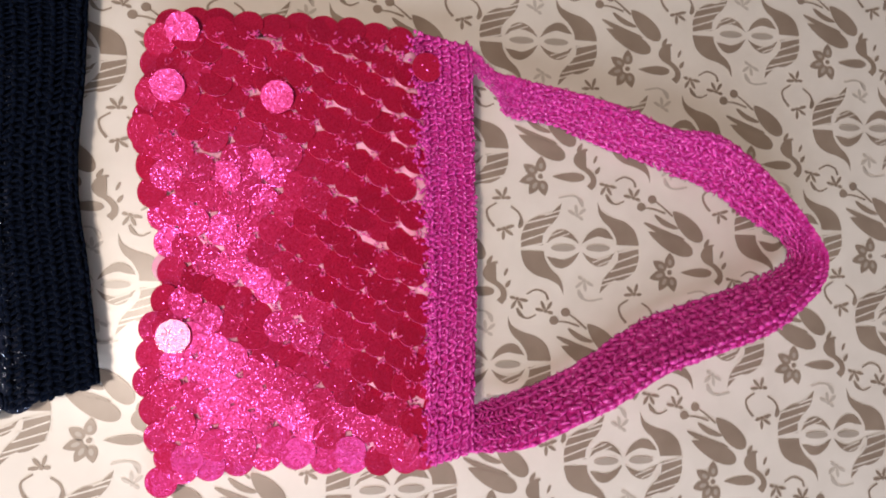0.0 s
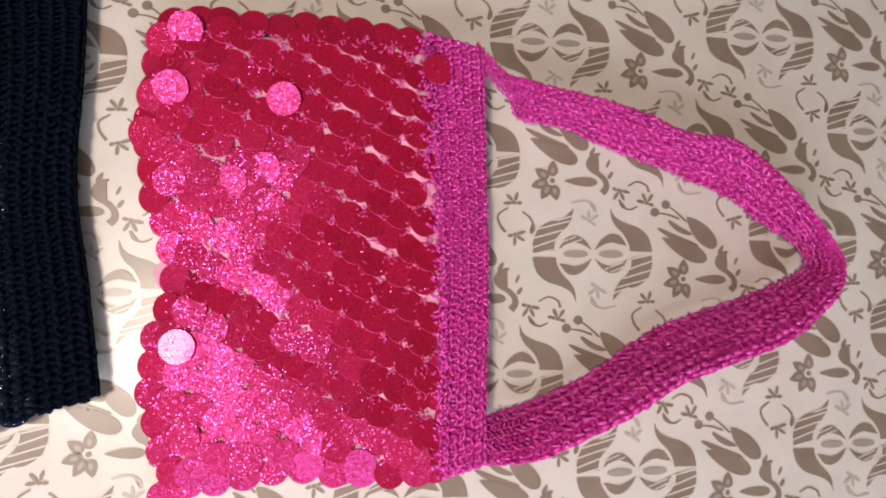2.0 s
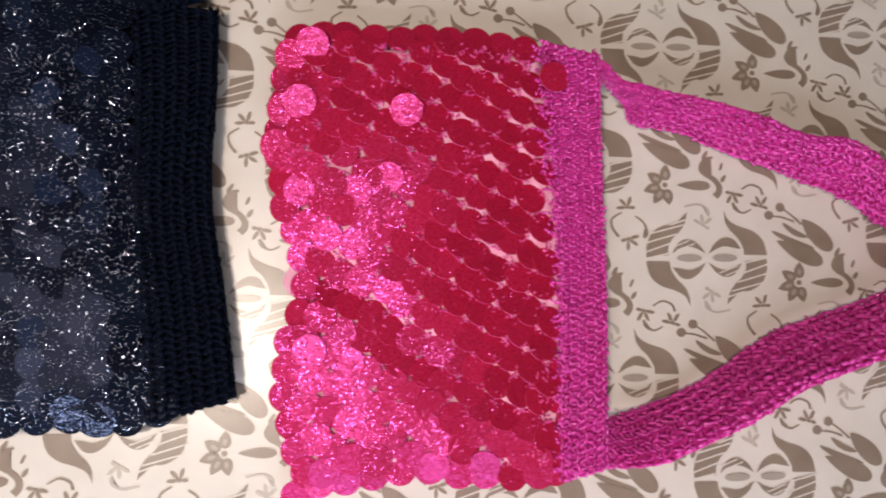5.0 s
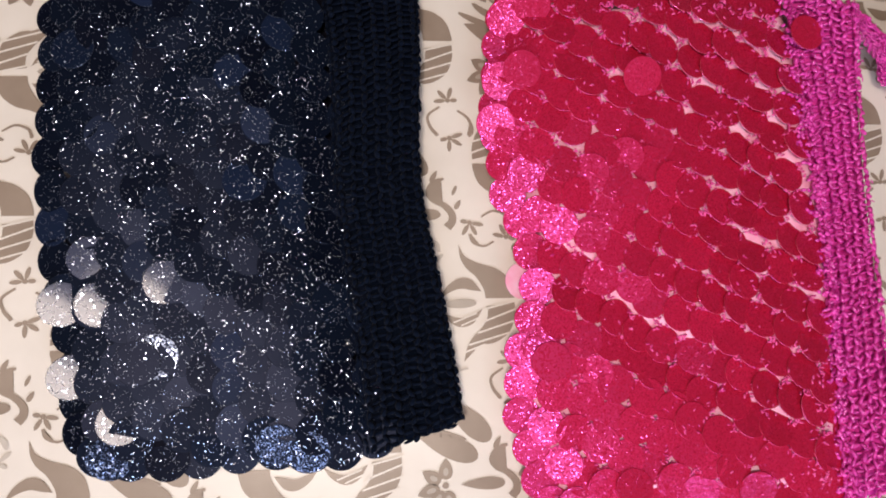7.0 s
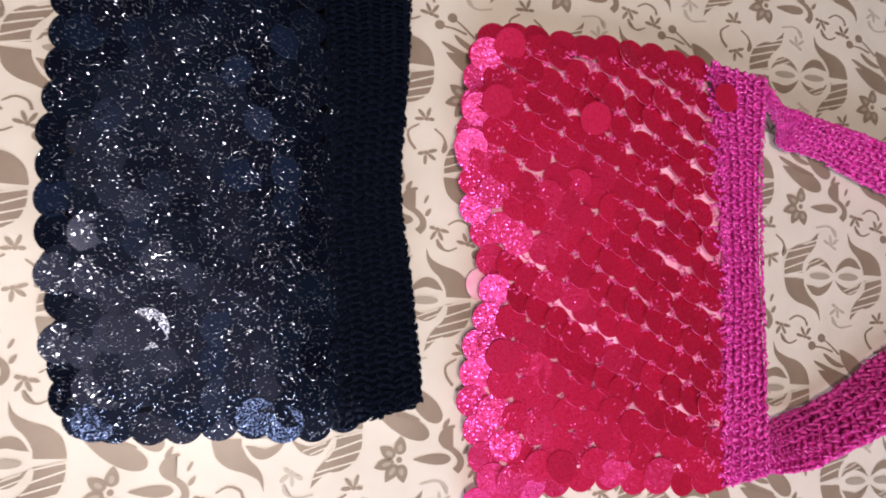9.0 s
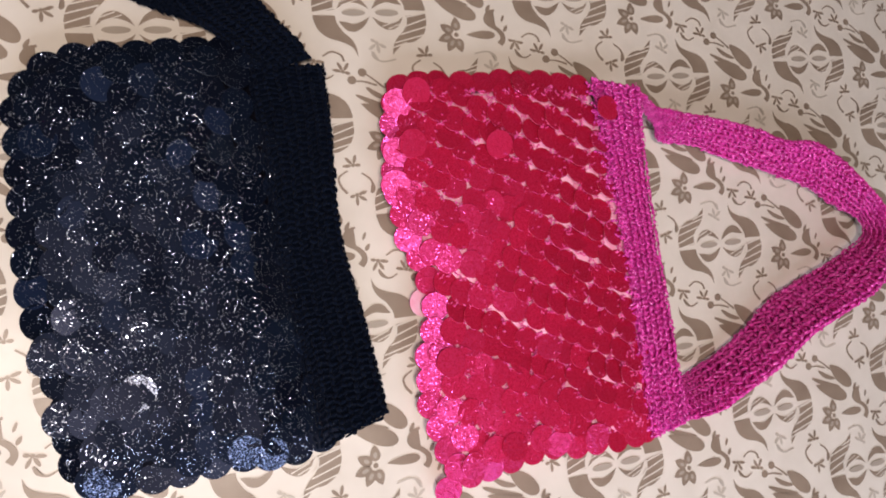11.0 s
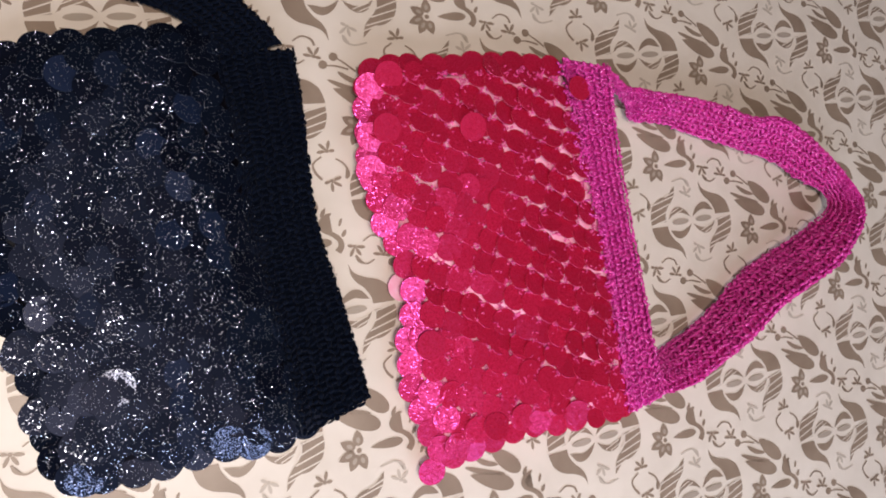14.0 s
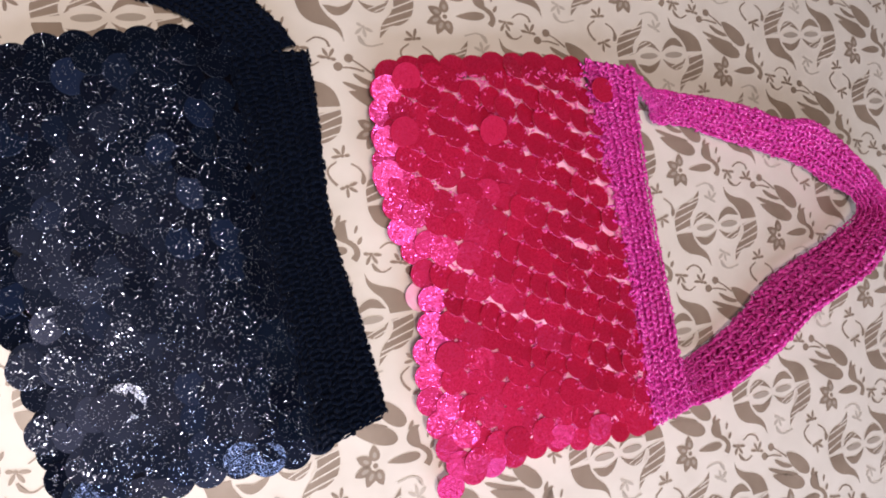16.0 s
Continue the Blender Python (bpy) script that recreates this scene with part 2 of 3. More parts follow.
# ---- the printed cloth ----
def rise(x, y):
    """The cloth's slight unevenness, with low creases beside the black bag."""
    h = 0.0008 * math.sin(9 * x + 4 * y + 0.6) * math.sin(7 * y - 5 * x) - 0.0008
    s = (x + 0.56) * 0.8 - (y + 0.06) * 0.6
    h += 0.0030 * math.exp(-((s / 0.018) ** 2)) * math.exp(-(((x + 0.58) / 0.09) ** 2) - ((y + 0.05) / 0.10) ** 2)
    return h


CX, CY = np.linspace(-1.05, 0.75, 361), np.linspace(-0.75, 0.75, 301)
cloth = tagged(new("tablecloth"), "cream waxed tablecloth printed with taupe tulips and sprigs", "tablecloth", kind="structure")
verts = [(x, y, rise(x, y)) for y in CY for x in CX]
n = len(CX)
faces = [(j * n + i, j * n + i + 1, (j + 1) * n + i + 1, (j + 1) * n + i) for j in range(len(CY) - 1) for i in range(n - 1)]
mesh_object("fabric", verts, faces, CLOTH, cloth, smooth=True)

# The repeat: a tulip medallion with sprigs round it. Drawn in design units, y down.
UX, UY = Vector((0.3748, -0.0251)) / 1000, Vector((-0.0290, -0.3533)) / 1000


def leaf(x0, y0, x1, y1, width, belly=0.62, bend=0.0):
    """A leaf from its tip to its rounded end, widest at the belly."""
    out = []
    dx, dy = x1 - x0, y1 - y0
    size = math.hypot(dx, dy)
    nx, ny = -dy / size, dx / size
    a = 0.5 * belly / (1 - belly)
    most = belly**a * (1 - belly) ** 0.5
    for side in (1, -1):
        run = []
        for k in range(13):
            f = 0.5 - 0.5 * math.cos(math.pi * k / 12)
            w = f**a * max(0.0, 1 - f) ** 0.5 / most * width / 2
            c = bend * math.sin(math.pi * f)
            run.append((x0 + dx * f + nx * (side * w + c), y0 + dy * f + ny * (side * w + c)))
        out += run if side == 1 else run[-2:0:-1]
    return out


def between(upper, under):
    """The area between two smooth edges that meet at their ends."""
    return [tuple(q) for q in spline(upper, 4 * len(upper))] + [tuple(q) for q in spline(under, 4 * len(under))][1 if upper[-1] == under[0] else 0 : -1]


def stroke(points, w0, w1):
    p = spline(points, 4 * len(points))
    left, right = [], []
    for k in range(len(p)):
        d = p[min(k + 1, len(p) - 1)] - p[max(k - 1, 0)]
        d = d / (np.linalg.norm(d) + 1e-9)
        f = k / (len(p) - 1)
        w = (w0 + (w1 - w0) * f) / 2
        left.append((p[k][0] - d[1] * w, p[k][1] + d[0] * w))
        right.append((p[k][0] + d[1] * w, p[k][1] - d[0] * w))
    return left + right[::-1]


def dot(x, y, r):
    return [(x + r * math.cos(a), y + r * math.sin(a)) for a in np.linspace(0, 2 * math.pi, 14)[:-1]]


def turned(shape):
    return [(-x, -y) for x, y in shape]


def sprig(x, y, angle, size=1.0):
    """Three small leaves and a bud on one spot."""
    out = []
    for a, l in ((-1.0, 19), (-0.1, 20), (0.9, 20), (2.2, 13)):
        c, s = math.cos(angle + a), math.sin(angle + a)
        out.append(leaf(x + c * l * size, y + s * l * size, x + c * 3 * size, y + s * 3 * size, 6 * size, 0.5))
    return out + [dot(x, y, 3.4 * size)]


def design():
    """Shapes of one repeat by layer: taupe, pale, petals, cloth-coloured lines over them."""
    dark, pale, petals, lines = [], [], [], []
    plume = between([(30, -84), (38, -67), (56, -56), (79, -48), (96, -33), (103, -12), (103, -5)], [(64, -6), (62, -19), (52, -37), (40, -49), (32, -64), (30, -84)])
    arch = between([(2, -7), (13, -25), (30, -36), (46, -33), (59, -16)], [(59, -16), (46, -18), (31, -21), (16, -16), (2, -7)])
    lower = between([(2, 7), (16, 16), (31, 20), (46, 16), (60, 8)], [(60, 8), (48, 27), (31, 33), (14, 24), (2, 7)])
    tail = between([(103, 1), (103, 20), (95, 42), (76, 56), (54, 61), (33, 81)], [(33, 81), (38, 60), (47, 46), (60, 32), (66, 12), (64, 4)])
    pupil = leaf(9, 0, 52, 0, 13, 0.5)
    for turn in (lambda s: s, turned):
        dark += [turn(plume), turn(arch), turn(lower), turn(tail)]
        petals.append(turn(pupil))
        lines += [turn(stroke(q, 2.6, 2.6)) for q in (((62, 9), (106, -1)), ((62, 26), (106, 10)), ((52, 42), (106, 26)), ((40, 58), (100, 42)), ((34, 68), (62, 58)))]
        lines += [turn(stroke(q, 2.0, 2.0)) for q in (((20, 26), (52, 14)), ((30, 31), (56, 20)))]
        lines += [turn(stroke(((54, 34), (63, 24), (66, 10)), 4.5, 2.0))]
        pale += [turn(s) for s in sprig(-6, -58, -1.6, 1.0)]
        pale.append(turn(stroke(((-38, -90), (-14, -94), (2, -86), (4, -74)), 3, 4)))
    # five-petal flower with its leaf
    fx, fy = 159, 43
    for a, l in ((3.75, 36), (4.75, 36), (2.85, 38), (2.1, 38), (1.35, 36)):
        c, s = math.cos(a), math.sin(a)
        dark.append(leaf(fx + c * l, fy + s * l, fx + c * 8, fy + s * 8, 18.5, 0.64))
        petals.append(leaf(fx + c * (l - 12), fy + s * (l - 12), fx + c * 13, fy + s * 13, 7, 0.5))
    dark.append(dot(fx, fy, 4.5))
    dark.append(leaf(fx + 20, fy, fx + 78, fy + 1, 17, 0.66))
    # curled stem with specks
    dark.append(stroke(((fx + 83, fy - 50), (fx + 69, fy - 46), (fx + 61, fy - 32), (fx + 67, fy - 21), (fx + 81, fy - 13), (fx + 92, fy - 1), (fx + 93, fy + 11), (fx + 86, fy + 20)), 4, 12))
    dark += [leaf(fx + 74, fy - 62, fx + 65, fy - 46, 7, 0.6), leaf(fx + 100, fy - 40, fx + 94, fy - 26, 5, 0.5), leaf(fx + 105, fy - 19, fx + 97, fy - 6, 7, 0.6)]
    # feathered spray
    dark += [leaf(fx + 8, fy - 112, fx + 60, fy - 57, 31, 0.60), leaf(fx - 38, fy - 74, fx + 43, fy - 34, 31, 0.64)]
    dark += [leaf(fx - 46, fy - 91, fx + 29, fy - 60, 10, 0.5, 3), leaf(fx - 26, fy - 105, fx + 18, fy - 80, 10, 0.5, 4)]
    # berries
    for bx, by, sx, sy in ((-30, -133, 7, -103), (-50, -119, -6, -108)):
        dark.append(dot(fx + bx, fy + by, 8))
        dark.append(stroke(((fx + bx + 4, fy + by + 2), ((bx + sx) / 2 + fx, (by + sy) / 2 + fy - 2), (fx + sx, fy + sy)), 2.5, 4))
    # two pairs of linked sprigs
    dark += sprig(46, -114, 1.2) + sprig(95, -92, -1.9)
    dark += [stroke(((62, -122), (78, -130), (94, -124), (99, -112)), 2.5, 4.5), stroke(((78, -86), (64, -80), (50, -86), (46, -98)), 2.5, 4.5)]
    dark += sprig(95, 83, -2.2) + sprig(96, 138, 0.7)
    dark += [stroke(((84, 92), (68, 104), (70, 120), (80, 134)), 3, 5), stroke(((108, 98), (122, 110), (128, 128), (122, 136)), 3, 5)]
    return dark, pale, petals, lines


def centre(u, v):
    return Vector((0.1452 * u + 0.0167 * v, 0.0020 * u - 0.1345 * v))


layers = [([], []) for _ in range(4)]
shapes = design()
fills = []
for group in shapes:
    done = []
    for outline in group:
        bm = bmesh.new()
        ring = [bm.verts.new((UX.x * x + UY.x * y, UX.y * x + UY.y * y, 0)) for x, y in outline]
        bm.faces.new(ring)
        bmesh.ops.triangulate(bm, faces=bm.faces)
        bmesh.ops.recalc_face_normals(bm, faces=bm.faces)
        if sum(f.normal.z for f in bm.faces) < 0:
            bmesh.ops.reverse_faces(bm, faces=bm.faces)
        bm.verts.index_update()
        done.append(([v.co.copy() for v in bm.verts], [tuple(v.index for v in f.verts) for f in bm.faces]))
        bm.free()
    fills.append(done)
for v2 in range(-6, 7):
    for u2 in range(-9, 9):
        if (u2 + v2) % 2:
            continue
        c = centre(u2 / 2, v2 / 2)
        if not (-0.95 < c.x < 0.55 and -0.55 < c.y < 0.55):
            continue
        for k, done in enumerate(fills):
            lift = (0.0004, 0.0004, 0.0006, 0.0006)[k]
            vs, fs = layers[k]
            for co, tris in done:
                base = len(vs)
                vs.extend((c.x + p.x, c.y + p.y, rise(c.x + p.x, c.y + p.y) + lift) for p in co)
                fs.extend(tuple(base + q for q in t) for t in tris)
for (vs, fs), name, mat, label in zip(layers, ("printed_tulips", "printed_faint_sprigs", "printed_petal_centres", "printed_veins"), (PRINT, PALE, MID, CLOTH), ("taupe printed tulips and leaves", "faint grey-beige printed sprigs", "lighter centres of the printed petals", "cream lines left in the print")):
    tagged(mesh_object(name, vs, fs, mat, cloth, label), kind="stuff")


# ---- crochet ----
def grain():
    """A short plump strand, unit long along x."""
    vs, fs = [(-0.5, 0, 0)], []
    for x, r in ((-0.3, 0.75), (0.05, 1.0), (0.34, 0.7)):
        vs += [(x, r * 0.5 * math.cos(a), r * 0.5 * math.sin(a)) for a in np.linspace(0, 2 * math.pi, 7)[:-1]]
    vs.append((0.5, 0, 0))
    for k in range(6):
        j = (k + 1) % 6
        fs.append((0, 1 + j, 1 + k))
        for r in (0, 6):
            fs.append((1 + r + k, 1 + r + j, 7 + r + j, 7 + r + k))
        fs.append((19, 13 + k, 13 + j))
    return np.array(vs), fs


GRAIN_V, GRAIN_F = grain()


def crochet(name, edge_a, edge_b, rows, cols, mat, parent, label, thick=0.003, plump=1.0, seed=1, ragged=0.0006, faces=(1, -1), slant=0.25, stray=0.25):
    """A crocheted strip between two edge curves: plump rails tied by rungs over a low core, with open gaps, stray loops and bound edges."""
    rng = np.random.default_rng(seed)
    a, b = spline(edge_a, rows * 2 + 1), spline(edge_b, rows * 2 + 1)
    count = len(a)
    # the edges wander a little, stitch by stitch and over a few stitches
    for side, other in ((a, b), (b, a)):
        slow = np.interp(np.arange(count), np.arange(0, count + 12, 12), rng.normal(0, 1.0, len(np.arange(0, count + 12, 12))))
        away = side - other
        away /= np.linalg.norm(away, axis=1)[:, None]
        side += away * (ragged * (slow + 0.5 * rng.normal(0, 1, count)))[:, None]
    m = cols * 2 + 1
    normals = np.zeros((count, 3))
    for k in range(count):
        along = a[min(k + 1, count - 1)] + b[min(k + 1, count - 1)] - a[max(k - 1, 0)] - b[max(k - 1, 0)]
        nrm = np.cross(along, b[k] - a[k])
        normals[k] = nrm / np.linalg.norm(nrm)
    if normals[:, 2].mean() < 0:
        normals = -normals
    grid = np.array([[a[k] + (b[k] - a[k]) * (q / (m - 1)) + normals[k] * 0.0012 * math.sin(math.pi * q / (m - 1)) for q in range(m)] for k in range(count)])
    core = thick / 2
    vs, fs = [], []
    for depth in (-0.45, -0.65):
        base = len(vs)
        for k in range(count):
            for q in range(m):
                vs.append(grid[k, q] + normals[k] * core * depth)
        for k in range(count - 1):
            for q in range(m - 1):
                f = (base + k * m + q, base + k * m + q + 1, base + (k + 1) * m + q + 1, base + (k + 1) * m + q)
                fs.append(f if depth < -0.3 else f[::-1])
    half = count * m
    ring = [k * m for k in range(count)] + [(count - 1) * m + q for q in range(1, m)] + [k * m + m - 1 for k in range(count - 2, -1, -1)] + [q for q in range(m - 2, 0, -1)]
    for k in range(len(ring)):
        i, j = ring[k], ring[(k + 1) % len(ring)]
        fs.append((i, j, j + half, i + half))
    # The core takes the duller yarn copy, so the stitch gaps look shaded.
    body = mesh_object(name, vs, fs, PINK_CORE if mat is PINK_YARN else BLACK_CORE, parent, label, smooth=True)
    vs, fs = [], []

    def strand(c, ax, n3, length, w, tall):
        ax = ax / np.linalg.norm(ax)
        bx = np.cross(n3, ax)
        bx /= np.linalg.norm(bx)
        up = np.cross(ax, bx)
        base = len(vs)
        for p in GRAIN_V:
            vs.append(c + ax * p[0] * length + bx * p[1] * w + up * (p[2] * tall))
        fs.extend(tuple(base + i for i in f) for f in GRAIN_F)

    for side in faces:
        for k in range(1, count - 1, 2):
            step = grid[k + 1].mean(0) - grid[k - 1].mean(0)
            pace = np.linalg.norm(step)
            n3 = normals[k] * side
            for q in range(1, m - 1, 2):
                across = grid[k, q + 1] - grid[k, q - 1]
                wide = np.linalg.norm(across)
                lean = (1 if (q // 2) % 2 else -1) * slant
                # a plump rail along the strip, and a rung that ties it to the next one
                ax = step + across * rng.normal(0.30 * (1 if k % 4 == 1 else -1), 0.10) + n3 * pace * rng.normal(0.12, 0.12)
                w = wide * 0.40 * plump * rng.uniform(0.8, 1.15)
                c = grid[k, q] + step * (0.25 * ((q // 2) % 2)) + n3 * core * rng.uniform(0.72, 1.05) + rng.normal(0, 0.00025, 3)
                strand(c, ax, n3, pace * 1.22, w, w * 1.2)
                if q < m - 2:
                    ax = across * 0.9 + step * (lean + rng.normal(0, 0.22)) + n3 * wide * rng.normal(0, 0.10)
                    c = grid[k, q + 1] + step * (0.5 + rng.normal(0, 0.08)) + n3 * core * rng.uniform(0.35, 0.7)
                    strand(c, ax, n3, wide * 0.95, pace * 0.46 * plump * rng.uniform(0.8, 1.2), pace * 0.5)
                if rng.random() < stray:
                    c = grid[k, q] + across * rng.uniform(-0.5, 0.5) + n3 * core * rng.uniform(0.9, 1.25)
                    strand(c, rng.normal(0, 1, 3) - n3 * 0.3, n3, pace * 0.75, pace * 0.22, pace * 0.22)
            # loops that bind the two edges
            for q, way in ((0, -1), (m - 1, 1)):
                out = (b[k] - a[k]) / np.linalg.norm(b[k] - a[k]) * way
                c = grid[k, q] - out * pace * 0.12 + n3 * core * 0.3 + rng.normal(0, 0.0003, 3)
                strand(c, step + out * pace * rng.normal(0, 0.3), n3, pace * 1.1, pace * 0.5, pace * 0.5)
    tagged(mesh_object("stitches", vs, fs, mat, body, smooth=True), kind="stuff")
    return body


# ---- sequins ----
def disc_mesh(name, mat, radius, thick, rim_mat=None):
    """A thin punched disc, its cut edge coloured paler for bare plastic and caught light."""
    seg = 28
    vs = [(radius * r * math.cos(2 * math.pi * k / seg), radius * r * math.sin(2 * math.pi * k / seg), z) for r, z in ((0.985, 0.0), (1.0, -thick * 0.4), (1.0, -thick * 0.7), (0.985, -thick)) for k in range(seg)]
    fs = [tuple(range(seg)), tuple(range(4 * seg - 1, 3 * seg - 1, -1))]
    for k in range(seg):
        j = (k + 1) % seg
        for ring in range(3):
            o = ring * seg
            fs.append((o + k, o + seg + k, o + seg + j, o + j))
    me = bpy.data.meshes.new(name)
    me.from_pydata(vs, [], fs)
    me.materials.append(mat)
    if rim_mat:
        me.materials.append(rim_mat)
        for f in me.polygons:
            if len(f.vertices) == 4 and (f.index - 2) % 3 == 1:
                f.material_index = 1
    me.update()
    return me


def inside(poly, x, y):
    hit, j = False, len(poly) - 1
    for i in range(len(poly)):
        (xi, yi), (xj, yj) = poly[i], poly[j]
        if (yi > y) != (yj > y) and x < (xj - xi) * (y - yi) / (yj - yi) + xi:
            hit = not hit
        j = i
    return hit


def edge_gap(poly, x, y):
    best = 9.0
    for i in range(len(poly)):
        (ax, ay), (bx, by) = poly[i - 1], poly[i]
        dx, dy = bx - ax, by - ay
        f = max(0.0, min(1.0, ((x - ax) * dx + (y - ay) * dy) / (dx * dx + dy * dy + 1e-12)))
        best = min(best, math.hypot(x - ax - f * dx, y - ay - f * dy))
    return best


def grown(poly, d):
    """The outline moved outwards by d (it runs anticlockwise)."""
    out = []
    for i in range(len(poly)):
        a, b = Vector(poly[i - 1]), Vector(poly[(i + 1) % len(poly)])
        t = (b - a).normalized()
        out.append((poly[i][0] + t.y * d, poly[i][1] - t.x * d))
    return out


def padded(poly, low, thick, extra, x, y):
    """Height of a soft bag's upper face."""
    if not inside(poly, x, y):
        return low
    f = min(1.0, edge_gap(poly, x, y) / 0.022)
    return low + (thick - low + extra(x, y)) * math.sqrt(max(0.0, 1 - (1 - f) ** 2))


def bag_body(name, poly, height, mat, parent, label):
    xs = np.arange(min(p[0] for p in poly) - 0.004, max(p[0] for p in poly) + 0.008, 0.005)
    ys = np.arange(min(p[1] for p in poly) - 0.004, max(p[1] for p in poly) + 0.008, 0.005)
    keep, vs, fs = {}, [], []
    for j, y in enumerate(ys):
        for i, x in enumerate(xs):
            if inside(poly, x, y):
                keep[i, j] = len(vs)
                vs.append((x, y, height(x, y)))
    top = len(vs)
    vs += [(x, y, 0.0012) for x, y, _ in vs]
    count = {}
    for (i, j), v in keep.items():
        q = [keep.get(k) for k in ((i, j), (i + 1, j), (i + 1, j + 1), (i, j + 1))]
        if None not in q:
            fs.append(tuple(q))
            fs.append(tuple(top + k for k in q[::-1]))
            for a, b in zip(q, q[1:] + q[:1]):
                count[a, b] = count.get((a, b), 0) + 1
    for a, b in list(count):
        if (b, a) not in count:
            fs.append((b, a, a + top, b + top))
    return mesh_object(name, vs, fs, mat, parent, label, smooth=True)


def rim(poly, pitch, inset, limit, seed):
    """Spots along the outline, with the outward direction, for the border row of discs."""
    rng = random.Random(seed)
    out, left = [], pitch * 0.5
    for i in range(len(poly)):
        a, b = Vector(poly[i]), Vector(poly[(i + 1) % len(poly)])
        size = (b - a).length
        way = (b - a) / size
        away = Vector((way.y, -way.x))
        while left < size:
            p = a + way * left - away * (inset + 0.002 * max(0.0, -away.y) + rng.gauss(0, 0.0008))
            if p.x < limit:
                out.append((p.x, p.y, away.x, away.y))
            left += pitch * rng.uniform(0.92, 1.08)
        left -= size
    return out


def sew(poly, height, spots, me, parent, tilt, toward, wobble, knot, seed):
    """Lays one disc on each spot, the free edge lifted over its neighbour, with a knot of yarn at the sewn edge."""
    rng = random.Random(seed)
    vs, fs = [], []
    for x, y, *away in spots:
        e = 0.004
        gx = (height(x + e, y) - height(x - e, y)) / (2 * e)
        gy = (height(x, y + e) - height(x, y - e)) / (2 * e)
        lift = math.tan(math.radians(tilt(x, y) + max(-wobble, min(wobble, rng.gauss(0, wobble * 0.5)))))
        side = math.tan(math.radians(max(-1.5 * wobble, min(1.5 * wobble, rng.gauss(0, wobble)))))
        nx = -max(-0.9, min(0.9, gx)) - toward[0] * lift - toward[1] * side
        ny = -max(-0.9, min(0.9, gy)) - toward[1] * lift + toward[0] * side
        if away:
            out = 0.26 - 0.24 * max(0.0, -away[1]) + rng.gauss(0, 0.10 + 0.05 * max(0.0, -away[1]))
            nx, ny = away[0] * out + side * away[1], away[1] * out - side * away[0]
        nrm = Vector((nx, ny, 1)).normalized()
        spin = Matrix.Rotation(rng.uniform(0, 6.28), 4, "Z")
        z = height(x, y) + (0.0005 if away else 0.0021) + rng.uniform(0, 0.0005)
        ob = new("sequin", me)
        ob.parent = parent
        ob.matrix_basis = Matrix.Translation((x, y, z)) @ nrm.to_track_quat("Z", "Y").to_matrix().to_4x4() @ spin
        for k in range(13):
            kx = x + knot[0] + rng.gauss(0, 0.0021)
            ky = y + knot[1] + rng.gauss(0, 0.0021)
            if away:
                kx, ky = x - away[0] * 0.0095 + rng.gauss(0, 0.0030), y - away[1] * 0.0095 + rng.gauss(0, 0.0018)
            if not inside(poly, kx, ky) or edge_gap(poly, kx, ky) < 0.008:
                continue
            kz = height(kx, ky) + rng.uniform(0.0012, 0.0024 + 0.00012 * tilt(kx, ky))
            ax = Vector((rng.gauss(0, 1), rng.gauss(0, 1), rng.gauss(0, 0.4))).normalized()
            bx = ax.orthogonal().normalized()
            cx = ax.cross(bx)
            base = len(vs)
            for p in GRAIN_V:
                vs.append(Vector((kx, ky, kz)) + ax * (p[0] * 0.0025) + bx * (p[1] * 0.0010) + cx * (p[2] * 0.0010))
            fs.extend(tuple(base + i for i in f) for f in GRAIN_F)
    return vs, fs


# ---- the pink bag ----
pink = tagged(new("pink_handbag"), "hot-pink crocheted handbag covered in round glitter sequins", "handbag")
PINK_EDGE = [tuple(p) for p in spline([(-0.100, 0.132), (-0.142, 0.141), (-0.190, 0.143), (-0.226, 0.147), (-0.246, 0.140), (-0.252, 0.110), (-0.258, 0.080), (-0.257, 0.050), (-0.249, 0.020), (-0.248, -0.004), (-0.258, -0.032), (-0.261, -0.062), (-0.258, -0.092), (-0.250, -0.110), (-0.222, -0.113), (-0.190, -0.111), (-0.154, -0.117), (-0.116, -0.121), (-0.104, -0.115)], 90)] + [(-0.100, -0.06), (-0.094, 0.02), (-0.092, 0.08)]
PINK_EDGE = grown(PINK_EDGE, 0.0005)


def pink_extra(x, y):
    """A slanting crease and soft swells."""
    s = (x + 0.262) * 0.72 + (y - 0.040) * 0.69
    along = (x + 0.262) * 0.69 - (y - 0.040) * 0.72
    dip = -0.004 * math.exp(-((s / 0.014) ** 2)) * max(0.0, min(1.0, (0.17 - along) / 0.06))
    return dip + 0.0015 * math.sin(21 * x + 1.0) * math.sin(17 * y + 0.4)


def pink_lean(x, y):
    """Discs lie flatter on the lower corner beyond the crease and stand up towards the band."""
    s = (x + 0.262) * 0.72 + (y - 0.040) * 0.69
    flat = max(0.0, min(1.0, 0.5 + (s - 0.012) / 0.04))
    swell = math.exp(-(((x + 0.193) / 0.033) ** 2) - ((y - 0.048) / 0.030) ** 2)
    rest = 1.0 + flat * (4.0 + 11.0 * max(0.0, min(1.0, (x + 0.245) / 0.09)))
    along = (x + 0.262) * 0.69 - (y - 0.040) * 0.72
    crease = math.exp(-(((s + 0.006 - 0.10 * along) / 0.010) ** 2)) * max(0.0, min(1.0, (0.20 - along) / 0.03))
    return rest * (1 - swell) - 6.0 * swell + 12.0 * crease


def pink_height(x, y):
    return padded(PINK_EDGE, 0.0140, 0.0205, pink_extra, x, y)


